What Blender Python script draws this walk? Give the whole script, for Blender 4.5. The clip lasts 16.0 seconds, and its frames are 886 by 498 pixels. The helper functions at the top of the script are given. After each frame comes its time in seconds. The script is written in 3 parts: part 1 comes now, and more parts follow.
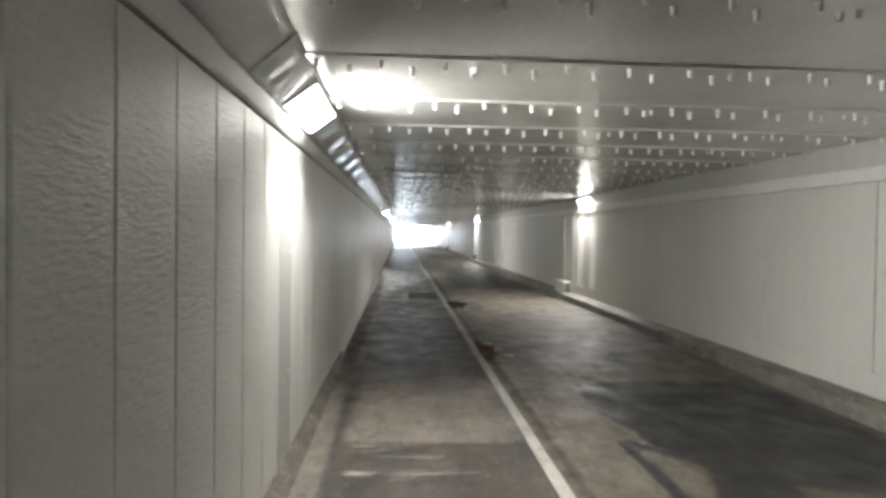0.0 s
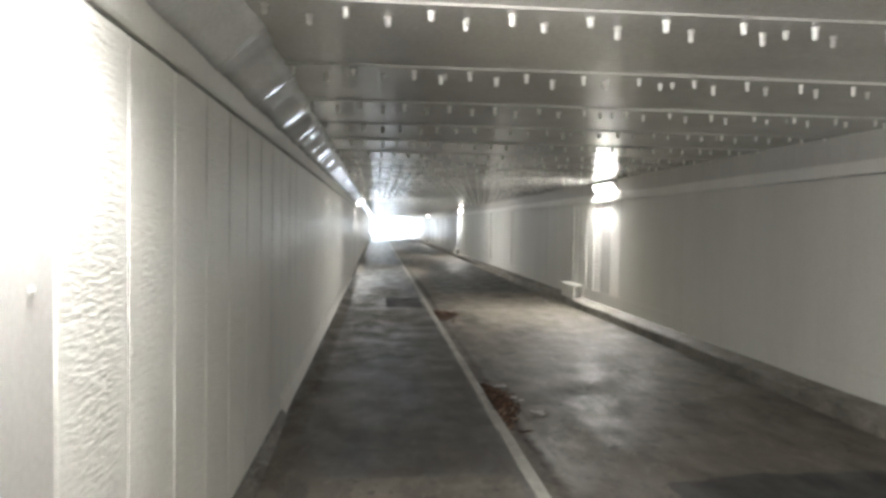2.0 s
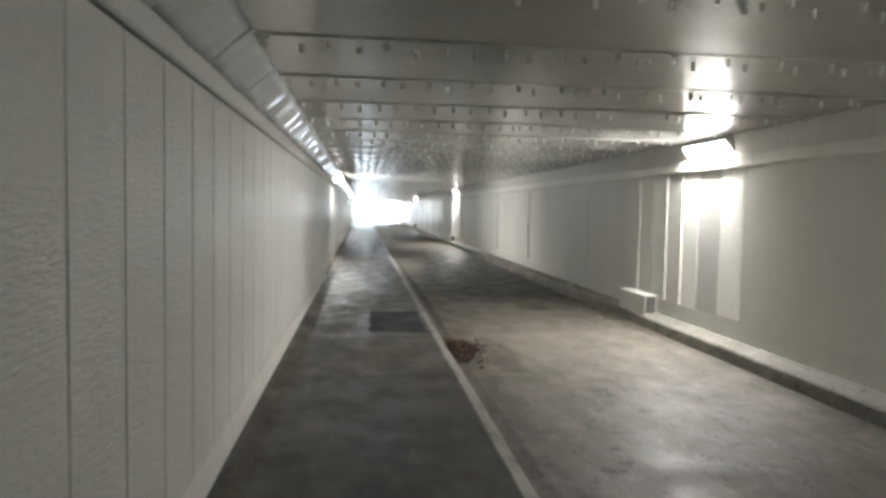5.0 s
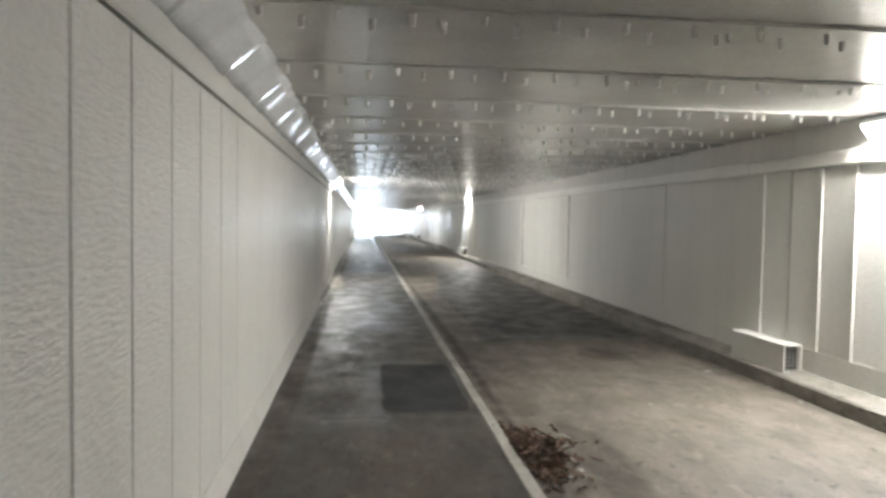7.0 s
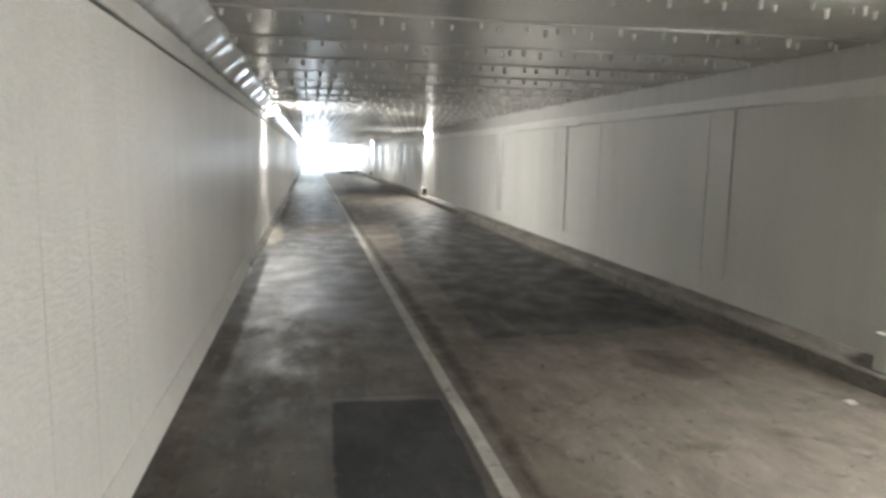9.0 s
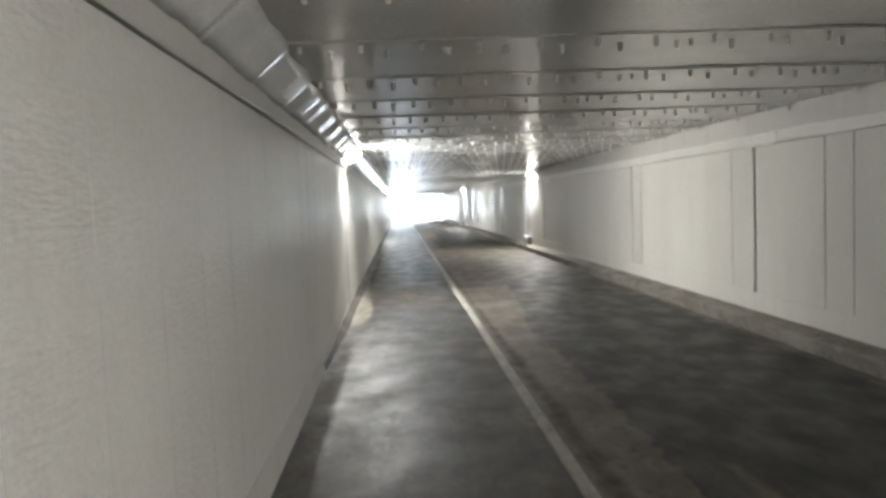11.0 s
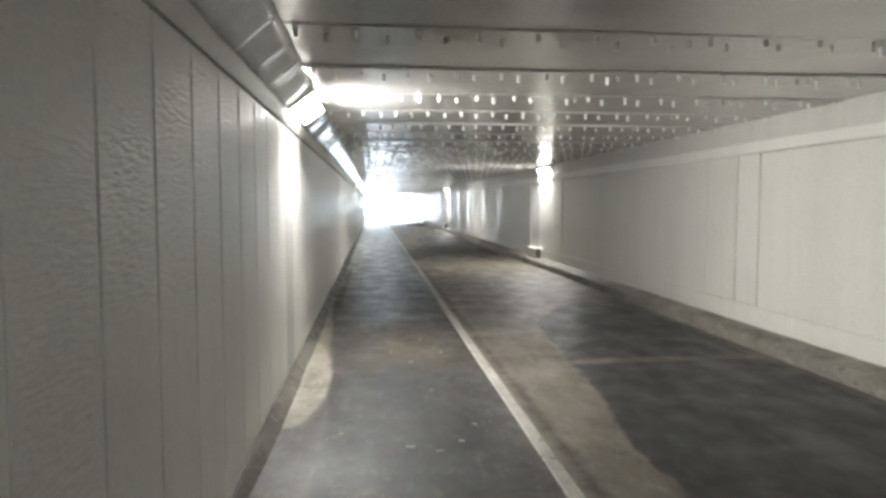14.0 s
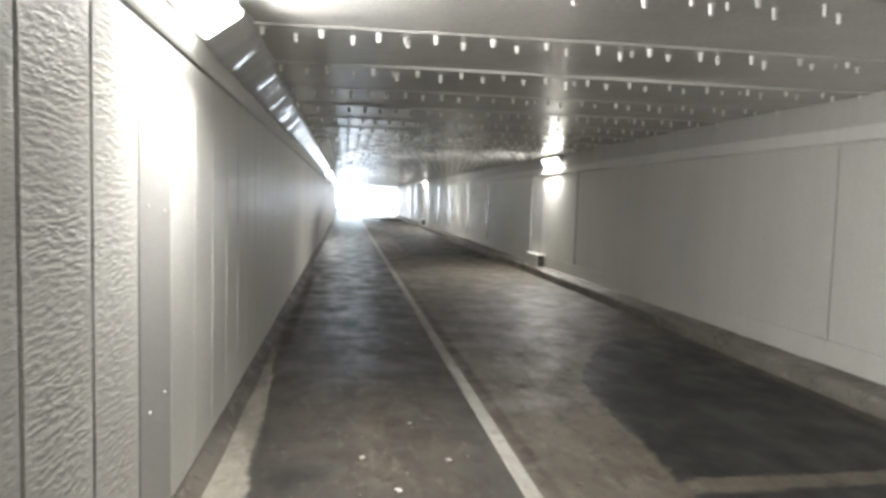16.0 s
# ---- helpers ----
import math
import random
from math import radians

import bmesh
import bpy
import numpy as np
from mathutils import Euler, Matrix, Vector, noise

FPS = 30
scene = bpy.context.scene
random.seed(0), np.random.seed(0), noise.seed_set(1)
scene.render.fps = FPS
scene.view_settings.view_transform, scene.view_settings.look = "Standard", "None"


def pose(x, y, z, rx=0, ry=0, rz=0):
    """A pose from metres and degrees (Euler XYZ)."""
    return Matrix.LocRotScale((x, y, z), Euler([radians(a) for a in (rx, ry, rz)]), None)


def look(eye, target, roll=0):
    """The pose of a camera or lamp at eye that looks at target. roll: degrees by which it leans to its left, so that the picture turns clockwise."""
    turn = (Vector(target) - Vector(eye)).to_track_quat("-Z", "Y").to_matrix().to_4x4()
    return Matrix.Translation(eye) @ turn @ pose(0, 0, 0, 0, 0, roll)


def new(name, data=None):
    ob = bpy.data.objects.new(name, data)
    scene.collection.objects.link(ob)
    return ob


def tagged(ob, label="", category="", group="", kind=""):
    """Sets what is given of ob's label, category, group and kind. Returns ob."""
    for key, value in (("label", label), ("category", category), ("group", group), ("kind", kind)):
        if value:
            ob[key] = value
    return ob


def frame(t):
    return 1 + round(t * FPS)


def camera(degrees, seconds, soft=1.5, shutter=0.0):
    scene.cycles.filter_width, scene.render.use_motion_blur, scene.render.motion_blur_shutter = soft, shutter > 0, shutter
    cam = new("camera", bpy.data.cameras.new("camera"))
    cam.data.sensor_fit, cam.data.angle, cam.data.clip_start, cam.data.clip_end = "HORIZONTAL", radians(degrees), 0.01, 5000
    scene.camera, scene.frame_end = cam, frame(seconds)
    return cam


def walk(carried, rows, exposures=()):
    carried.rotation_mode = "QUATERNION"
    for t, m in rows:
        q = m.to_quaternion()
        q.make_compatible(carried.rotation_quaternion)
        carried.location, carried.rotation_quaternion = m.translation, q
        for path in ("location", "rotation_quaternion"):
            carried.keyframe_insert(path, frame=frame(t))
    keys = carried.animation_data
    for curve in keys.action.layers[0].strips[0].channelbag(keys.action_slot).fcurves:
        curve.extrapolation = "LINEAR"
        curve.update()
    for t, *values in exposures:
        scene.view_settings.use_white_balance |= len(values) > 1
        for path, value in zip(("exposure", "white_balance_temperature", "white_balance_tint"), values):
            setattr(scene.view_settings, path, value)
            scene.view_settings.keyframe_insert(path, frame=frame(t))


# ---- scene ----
# ---- camera ----
cam = camera(65.4, 16.0, soft=3.4)
ROWS = [
    (0, 0.018, 0.000, 1.426, -3.52, -1.33, -0.82),
    (0.5, 0.029, 0.697, 1.427, -4.50, -2.38, -2.73),
    (1, 0.031, 1.386, 1.424, -5.51, -3.24, -1.64),
    (1.5, 0.040, 2.088, 1.439, -4.99, -3.87, -2.92),
    (2, 0.046, 2.787, 1.448, -5.39, -1.99, -0.94),
    (2.5, 0.047, 3.478, 1.448, -6.01, -1.30, -1.95),
    (3, 0.052, 4.169, 1.413, -5.36, -1.79, -1.43),
    (3.5, 0.115, 4.857, 1.415, -7.42, -2.59, -2.99),
    (4, 0.124, 5.548, 1.407, -6.64, -2.91, -2.18),
    (6.5, 0.049, 9.080, 1.408, -7.54, -3.65, 0.00),
    (7, 0.041, 9.781, 1.407, -6.66, -2.46, -0.92),
    (7.5, 0.053, 10.480, 1.409, -7.40, -3.73, -0.75),
    (8, 0.066, 11.154, 1.416, -7.54, -4.62, -1.45),
    (8.5, 0.092, 11.825, 1.427, -10.08, -7.14, 1.81),
    (9, 0.116, 12.493, 1.441, -10.82, -7.76, -1.03),
    (9.5, 0.114, 13.154, 1.452, -8.81, -6.76, -0.08),
    (10, 0.129, 13.849, 1.456, -4.52, -5.91, 0.95),
    (12.5, -0.002, 17.152, 1.405, -3.74, -1.62, 3.18),
    (13, 0.008, 17.828, 1.402, -5.68, -2.89, 0.78),
    (13.5, -0.026, 18.511, 1.377, -5.64, -3.21, -1.02),
    (14, -0.000, 19.210, 1.383, -5.76, -3.73, -0.01),
    (14.5, -0.008, 19.937, 1.361, -4.39, -4.27, -0.02),
    (15, -0.005, 20.645, 1.352, -6.07, -7.21, -0.28),
    (15.5, 0.015, 21.327, 1.349, -5.46, -5.26, -1.57),
    (16, 0.052, 22.009, 1.376, -8.00, -4.13, -1.55),
]
EXPOSURES = [(0, 1.94), (1.0, 1.98), (1.5, 1.98), (2.0, 2.2), (2.5, 2.25), (3.0, 2.15), (4.0, 2.15), (6.3, 2.32), (8.0, 2.38), (10.0, 2.36), (12.5, 2.32), (14.0, 2.22), (15.0, 2.08), (16.0, 1.92)]
walk(cam, [(t, pose(x, y, z, 90 + pitch, roll, yaw)) for t, x, y, z, yaw, pitch, roll in ROWS], EXPOSURES)

# ---- light ----
world = bpy.data.worlds.new("sky")
world.use_nodes = True
scene.world = world
sky = world.node_tree.nodes.new("ShaderNodeTexSky")
sky.sky_type = "NISHITA"
sky.sun_disc = False
sky.sun_elevation = radians(40)
sky.sun_rotation = radians(-22)
world.node_tree.links.new(sky.outputs[0], world.node_tree.nodes["Background"].inputs[0])
world.node_tree.nodes["Background"].inputs[1].default_value = 0.15
sun_data = bpy.data.lights.new("sun", "SUN")
sun_data.energy, sun_data.angle, sun_data.color = 5.0, radians(0.5), (1.0, 0.97, 0.93)
sun = new("sun", sun_data)
sun.matrix_world = look((0, 0, 0), (math.sin(radians(22)) * math.cos(radians(40)), -math.cos(radians(22)) * math.cos(radians(40)), -math.sin(radians(40))))
LAMP_GLOW, LAMP_WATTS, LAMP_SPREAD = 7.0, 43.0, 165

# ---- materials ----


def material(name, rough=0.6, metal=0.0, spec=0.5):
    m = bpy.data.materials.new(name)
    m.use_nodes = True
    n, l = m.node_tree.nodes, m.node_tree.links
    b = n["Principled BSDF"]
    b.inputs["Roughness"].default_value = rough
    b.inputs["Metallic"].default_value = metal
    b.inputs["Specular IOR Level"].default_value = spec
    return m, n, l, b


def place(n, l, sx=1.0, sy=1.0, sz=1.0):
    """World place in metres, stretched."""
    g = n.new("ShaderNodeNewGeometry")
    mp = n.new("ShaderNodeMapping")
    mp.inputs["Scale"].default_value = (sx, sy, sz)
    l.new(g.outputs["Position"], mp.inputs["Vector"])
    return mp.outputs[0]


def noisy(n, l, vec, scale, detail=4.0, rough=0.55, distort=0.0):
    t = n.new("ShaderNodeTexNoise")
    t.inputs["Scale"].default_value = scale
    t.inputs["Detail"].default_value = detail
    t.inputs["Roughness"].default_value = rough
    t.inputs["Distortion"].default_value = distort
    l.new(vec, t.inputs["Vector"])
    return t.outputs["Fac"]


def ramp(n, l, fac, stops):
    r = n.new("ShaderNodeValToRGB")
    e = r.color_ramp.elements
    while len(e) < len(stops):
        e.new(0.5)
    for s, (p, c) in zip(e, stops):
        s.position = p
        s.color = (c, c, c, 1) if isinstance(c, float) else (*c, 1)
    l.new(fac, r.inputs[0])
    return r.outputs[0]


def blend(n, l, fac, a, b, mode="MIX"):
    x = n.new("ShaderNodeMix")
    x.data_type, x.blend_type = "RGBA", mode
    if isinstance(fac, float):
        x.inputs[0].default_value = fac
    else:
        l.new(fac, x.inputs[0])
    for sock, v in ((x.inputs[6], a), (x.inputs[7], b)):
        if isinstance(v, tuple):
            sock.default_value = (*v, 1)
        else:
            l.new(v, sock)
    return x.outputs[2]


def bump(n, l, b, height, strength, distance):
    k = n.new("ShaderNodeBump")
    k.inputs["Strength"].default_value = strength
    k.inputs["Distance"].default_value = distance
    l.new(height, k.inputs["Height"])
    prev = b.inputs["Normal"].links
    if prev:
        l.new(prev[0].from_socket, k.inputs["Normal"])
    l.new(k.outputs[0], b.inputs["Normal"])


def paint(name, colour, dirt, stucco, rough, wave=0.1, spec=0.4):
    """Old white wall paint: broad stains, fine speckle, relief of the coat."""
    m, n, l, b = material(name, rough, 0, spec)
    v = place(n, l)
    streak = place(n, l, 6, 6, 0.35)
    broad = ramp(n, l, noisy(n, l, place(n, l, 1, 1, 0.25), 0.9, 5), [(0.3, 0.0), (0.8, 1.0)])
    run = ramp(n, l, noisy(n, l, streak, 1.2, 5, 0.6), [(0.45, 0.0), (0.9, 0.45)])
    c = blend(n, l, broad, colour, tuple(x * 0.86 for x in colour))
    c = blend(n, l, run, c, dirt, "MIX")
    fine = ramp(n, l, noisy(n, l, v, 60, 3), [(0.3, 0.9), (0.7, 1.0)])
    c = blend(n, l, 1.0, c, fine, "MULTIPLY")
    l.new(c, b.inputs["Base Color"])
    r = ramp(n, l, noisy(n, l, streak, 1.6, 3), [(0.3, rough - 0.03), (0.7, rough + 0.05)])
    l.new(r, b.inputs["Roughness"])
    bump(n, l, b, noisy(n, l, place(n, l, 1, 0.24, 1.0), 64, 4, 0.6, 0.12), stucco, 0.010)
    bump(n, l, b, noisy(n, l, place(n, l, 1, 1, 0.03), 2.8, 1), wave, 0.03)
    return m


def coat(n, l, dark, mid, light, cover, rough_lo, rough_hi):
    """Colour and roughness of a worn floor coat in three tones with grit and damp gloss."""
    v = place(n, l)
    along = place(n, l, 1.6, 0.5, 1)
    w = ramp(n, l, noisy(n, l, along, 2.4, 8, 0.68), [(cover - 0.14, 0.0), (cover + 0.14, 1.0)])
    c = blend(n, l, w, dark, mid)
    worn = ramp(n, l, noisy(n, l, place(n, l, 1.3, 0.6, 1), 9.0, 8, 0.72, 0.4), [(0.53, 0.0), (0.72, 1.0)])
    c = blend(n, l, worn, c, light)
    grit = ramp(n, l, noisy(n, l, v, 130, 2), [(0.25, 0.78), (0.75, 1.15)])
    c = blend(n, l, 1.0, c, grit, "MULTIPLY")
    stain = ramp(n, l, noisy(n, l, place(n, l, 1.0, 0.6, 1), 3.4, 8, 0.7, 0.8), [(0.30, 0.68), (0.56, 1.0)])
    c = blend(n, l, 1.0, c, stain, "MULTIPLY")
    pits = ramp(n, l, noisy(n, l, place(n, l, 0.8, 0.7, 1), 16, 5, 0.62, 0.6), [(0.33, 0.5), (0.42, 1.0)])
    c = blend(n, l, 1.0, c, pits, "MULTIPLY")
    r = ramp(n, l, noisy(n, l, place(n, l, 1.1, 0.8, 1), 2.6, 4, 0.55), [(0.35, rough_lo), (0.65, rough_hi)])
    return c, r


def ground_coat(name, first, relief, second=None, ragged=0.5, soft=0.14):
    """A floor of one coat, or of a second coat worn through to the first where the laid patch thins out."""
    m, n, l, b = material(name, 0.6, 0, 0.5)
    v = place(n, l)
    c, r = coat(n, l, *first)
    if second:
        c2, r2 = coat(n, l, *second)
        a = n.new("ShaderNodeAttribute")
        a.attribute_name = "inside"
        jag = n.new("ShaderNodeMath")
        jag.operation = "ADD"
        fine = n.new("ShaderNodeMath")
        fine.operation = "MULTIPLY_ADD"
        fine.inputs[1].default_value = ragged
        fine.inputs[2].default_value = -ragged / 2
        l.new(noisy(n, l, v, 4.5, 8, 0.66), fine.inputs[0])
        l.new(a.outputs["Fac"], jag.inputs[0])
        l.new(fine.outputs[0], jag.inputs[1])
        edge = ramp(n, l, jag.outputs[0], [(0.0, 0.0), (soft, 1.0)])
        c, r = blend(n, l, edge, c, c2), blend(n, l, edge, r, r2)
    l.new(c, b.inputs["Base Color"])
    l.new(r, b.inputs["Roughness"])
    bump(n, l, b, noisy(n, l, v, 90, 3, 0.6), relief, 0.004)
    if first is C_ASPHALT:
        bump(n, l, b, noisy(n, l, place(n, l, 0.45, 1.3, 1), 2.6, 2), 0.15, 0.02)
    else:
        bump(n, l, b, noisy(n, l, place(n, l, 1, 0.7, 1), 2.2, 3), 0.06, 0.02)
    return m


def steel(name, colour, rough, metal, ripple, stain=0.8, rscale=2.2):
    m, n, l, b = material(name, rough, metal, 0.5)
    v = place(n, l)
    s = ramp(n, l, noisy(n, l, v, 1.7, 5), [(0.35, stain), (0.7, 1.0)])
    c = blend(n, l, 1.0, colour, s, "MULTIPLY")
    sp = ramp(n, l, noisy(n, l, v, 45, 3), [(0.3, 0.9), (0.7, 1.05)])
    c = blend(n, l, 1.0, c, sp, "MULTIPLY")
    l.new(c, b.inputs["Base Color"])
    r = ramp(n, l, noisy(n, l, v, 4, 5), [(0.3, rough * 0.75), (0.7, rough * 1.3)])
    l.new(r, b.inputs["Roughness"])
    bump(n, l, b, noisy(n, l, v, rscale, 3), ripple, 0.03)
    bump(n, l, b, noisy(n, l, v, 30, 3), ripple * 0.3, 0.004)
    return m


def plain(name, colour, rough=0.6, metal=0.0):
    m, n, l, b = material(name, rough, metal)
    v = place(n, l)
    f = ramp(n, l, noisy(n, l, v, 25, 4), [(0.3, 0.82), (0.7, 1.08)])
    l.new(blend(n, l, 1.0, colour, f, "MULTIPLY"), b.inputs["Base Color"])
    return m


WALL_ROUGH = paint("rough white wall paint", (0.83, 0.82, 0.775), (0.70, 0.69, 0.64), 0.8, 0.37, 0.06, 0.3)
WALL_SMOOTH = paint("smooth white wall paint", (0.70, 0.69, 0.645), (0.58, 0.57, 0.52), 0.10, 0.46, 0.16, 0.17)
WALL_GLOSS = paint("glossy white board paint", (0.75, 0.74, 0.70), (0.64, 0.63, 0.58), 0.02, 0.22, 0.05, 0.45)
BOARD = paint("flat grey wall paint", (0.58, 0.57, 0.55), (0.5, 0.49, 0.47), 0.06, 0.5)
C_CONCRETE = ((0.085, 0.072, 0.056), (0.138, 0.119, 0.095), (0.19, 0.172, 0.144), 0.47, 0.47, 0.72)
C_BARE = ((0.085, 0.076, 0.060), (0.15, 0.134, 0.110), (0.21, 0.192, 0.163), 0.45, 0.5, 0.75)
C_PALE = ((0.15, 0.135, 0.11), (0.25, 0.23, 0.195), (0.35, 0.33, 0.29), 0.45, 0.5, 0.75)
C_ASPHALT = ((0.034, 0.032, 0.030), (0.074, 0.063, 0.050), (0.115, 0.104, 0.088), 0.5, 0.34, 0.56)
C_PATCH = ((0.020, 0.021, 0.022), (0.032, 0.032, 0.032), (0.062, 0.059, 0.054), 0.6, 0.6, 0.8)
C_ROAD = ((0.020, 0.020, 0.020), (0.032, 0.030, 0.027), (0.062, 0.057, 0.050), 0.55, 0.42, 0.66)
C_GREY = ((0.022, 0.023, 0.024), (0.050, 0.047, 0.042), (0.165, 0.150, 0.128), 0.5, 0.36, 0.6)
C_CLEAN = ((0.115, 0.100, 0.080), (0.18, 0.160, 0.131), (0.25, 0.226, 0.19), 0.42, 0.5, 0.75)
C_DIRT = ((0.035, 0.028, 0.021), (0.06, 0.049, 0.038), (0.10, 0.085, 0.066), 0.5, 0.7, 0.9)
C_MARGIN = ((0.066, 0.055, 0.043), (0.122, 0.104, 0.081), (0.19, 0.168, 0.136), 0.5, 0.5, 0.8)
CONCRETE = ground_coat("bare concrete", C_CONCRETE, 0.3)
KERB = ground_coat("kerb concrete", ((0.26, 0.25, 0.22), (0.36, 0.345, 0.31), (0.44, 0.425, 0.39), 0.4, 0.55, 0.8), 0.4)
LEDGE = ground_coat("ledge concrete", ((0.15, 0.135, 0.11), (0.25, 0.235, 0.205), (0.34, 0.32, 0.285), 0.47, 0.5, 0.8), 0.5)
BASE = ground_coat("dirty wall foot", ((0.06, 0.052, 0.042), (0.13, 0.115, 0.095), (0.24, 0.22, 0.19), 0.5, 0.5, 0.8), 0.5)
ASPHALT = ground_coat("path asphalt", C_ASPHALT, 0.4)
BARE_ON_PATH = ground_coat("path worn to concrete", C_ASPHALT, 0.4, C_BARE, 0.12, 0.03)
PALE_ON_PATH = ground_coat("pale cement on path", C_ASPHALT, 0.4, C_PALE, 0.12, 0.03)
PATCH_ON_PATH = ground_coat("fresh asphalt on path", C_ASPHALT, 0.4, C_PATCH, 0.09, 0.015)
CLEAN_ON_ROAD = ground_coat("clean concrete road", C_CONCRETE, 0.3, C_CLEAN)
DIRT_ON_ROAD = ground_coat("dirt along the kerb", C_CONCRETE, 0.4, C_DIRT, 0.2, 0.08)
MARGIN_ON_PATH = ground_coat("dusty path margin", C_ASPHALT, 0.4, C_MARGIN, 0.16, 0.05)
STAIN_ON_ROAD = ground_coat("smudged concrete", C_CLEAN, 0.3, C_MARGIN, 0.2, 0.07)
STREAK_ON_ROAD = ground_coat("scraped asphalt", C_ROAD, 0.4, C_CONCRETE, 0.12, 0.05)
GREY_ON_PATH = ground_coat("old asphalt on path", C_ASPHALT, 0.4, C_GREY, 0.3, 0.05)
MARGIN_WIDE = ground_coat("path worn brown", C_ASPHALT, 0.4, C_MARGIN, 0.9, 0.45)
ROAD_DARK = ground_coat("asphalt on concrete road", C_CONCRETE, 0.4, C_ROAD, 0.24, 0.025)
CEILING = steel("painted steel plate", (0.68, 0.67, 0.635), 0.17, 0.25, 0.05, 0.88)
BOLT = plain("painted bolt", (0.72, 0.71, 0.68), 0.4)
GALV = steel("galvanised sheet", (0.87, 0.88, 0.89), 0.15, 0.06, 0.02, 0.92, 1.6)
FASCIA = paint("beam paint", (0.70, 0.69, 0.65), (0.55, 0.54, 0.5), 0.08, 0.45)
LIP = paint("thick white lip paint", (0.82, 0.81, 0.77), (0.62, 0.61, 0.56), 0.10, 0.45)
FOOT = paint("light grey wall foot", (0.74, 0.73, 0.69), (0.52, 0.50, 0.45), 0.25, 0.5)
BEAM = paint("grey beam paint", (0.63, 0.62, 0.585), (0.42, 0.41, 0.38), 0.10, 0.5)
DARK = plain("shadow gap", (0.06, 0.058, 0.055), 0.8)
HOUSING = plain("lamp housing", (0.70, 0.70, 0.68), 0.4, 0.0)
VENT = paint("box paint", (0.70, 0.69, 0.65), (0.55, 0.53, 0.48), 0.08, 0.45)
SLAT = plain("grimy slat paint", (0.30, 0.29, 0.27), 0.5)
GRILLE = plain("grille", (0.05, 0.05, 0.05), 0.6)
LEAF, fn, fl, fb = material("dead leaves", 0.7)
fg = fn.new("ShaderNodeNewGeometry")
fl.new(ramp(fn, fl, fg.outputs["Random Per Island"], [(0.0, (0.03, 0.02, 0.015)), (0.5, (0.085, 0.046, 0.028)), (0.82, (0.16, 0.085, 0.05)), (1.0, (0.32, 0.26, 0.20))]), fb.inputs["Base Color"])
GRIT = plain("grey grit", (0.27, 0.255, 0.23), 0.6)
SCRAP = plain("pale scrap", (0.44, 0.42, 0.39), 0.5)
SOIL = ground_coat("soil", ((0.05, 0.042, 0.03), (0.09, 0.075, 0.055), (0.13, 0.11, 0.08), 0.5, 0.7, 0.95), 0.9)
LIGHT, ln, ll, lb = material("lamp diffuser", 0.4)
lb.inputs["Base Color"].default_value = (0.9, 0.9, 0.88, 1)
lb.inputs["Emission Color"].default_value = (1.0, 0.985, 0.95, 1)
lb.inputs["Emission Strength"].default_value = LAMP_GLOW

# ---- mesh helpers ----


def link(name, bm, mat, parent=None, label=""):
    me = bpy.data.meshes.new(name)
    bm.to_mesh(me)
    bm.free()
    for mm in (mat if isinstance(mat, (list, tuple)) else [mat]):
        me.materials.append(mm)
    ob = new(name, me)
    if parent:
        ob.parent = parent
    return tagged(ob, label) if label else ob


part = link


def box(bm, x0, x1, y0, y1, z0, z1, bevel=0.0):
    r = bmesh.ops.create_cube(bm, size=1.0, matrix=Matrix.Translation(((x0 + x1) / 2, (y0 + y1) / 2, (z0 + z1) / 2)) @ Matrix.Diagonal((x1 - x0, y1 - y0, z1 - z0, 1)))
    if bevel:
        es = list({e for v in r["verts"] for e in v.link_edges})
        bmesh.ops.bevel(bm, geom=es, offset=bevel, segments=1, affect="EDGES")
    return r


def one_box(*a, bevel=0.0):
    bm = bmesh.new()
    box(bm, *a, bevel=bevel)
    return bm


def prism(profile, y0, y1, cuts=1, wobble=0.0, seed=0):
    """A profile of (x, z) drawn along y, closed."""
    bm = bmesh.new()
    rng = random.Random(seed)
    rings = []
    for k in range(cuts + 1):
        y = y0 + (y1 - y0) * k / cuts
        rings.append([bm.verts.new((x + rng.uniform(-wobble, wobble), y, z + rng.uniform(-wobble, wobble))) for x, z in profile])
    m = len(profile)
    for a, b in zip(rings, rings[1:]):
        for i in range(m):
            bm.faces.new((a[i], b[i], b[(i + 1) % m], a[(i + 1) % m]))
    bm.faces.new(rings[0])
    bm.faces.new(rings[-1][::-1])
    bmesh.ops.recalc_face_normals(bm, faces=bm.faces)
    return bm


def empty(name, label, category, group="", kind="", at=(0, 0, 0)):
    ob = new(name)
    ob.location = at
    return tagged(ob, label, category, group, kind)


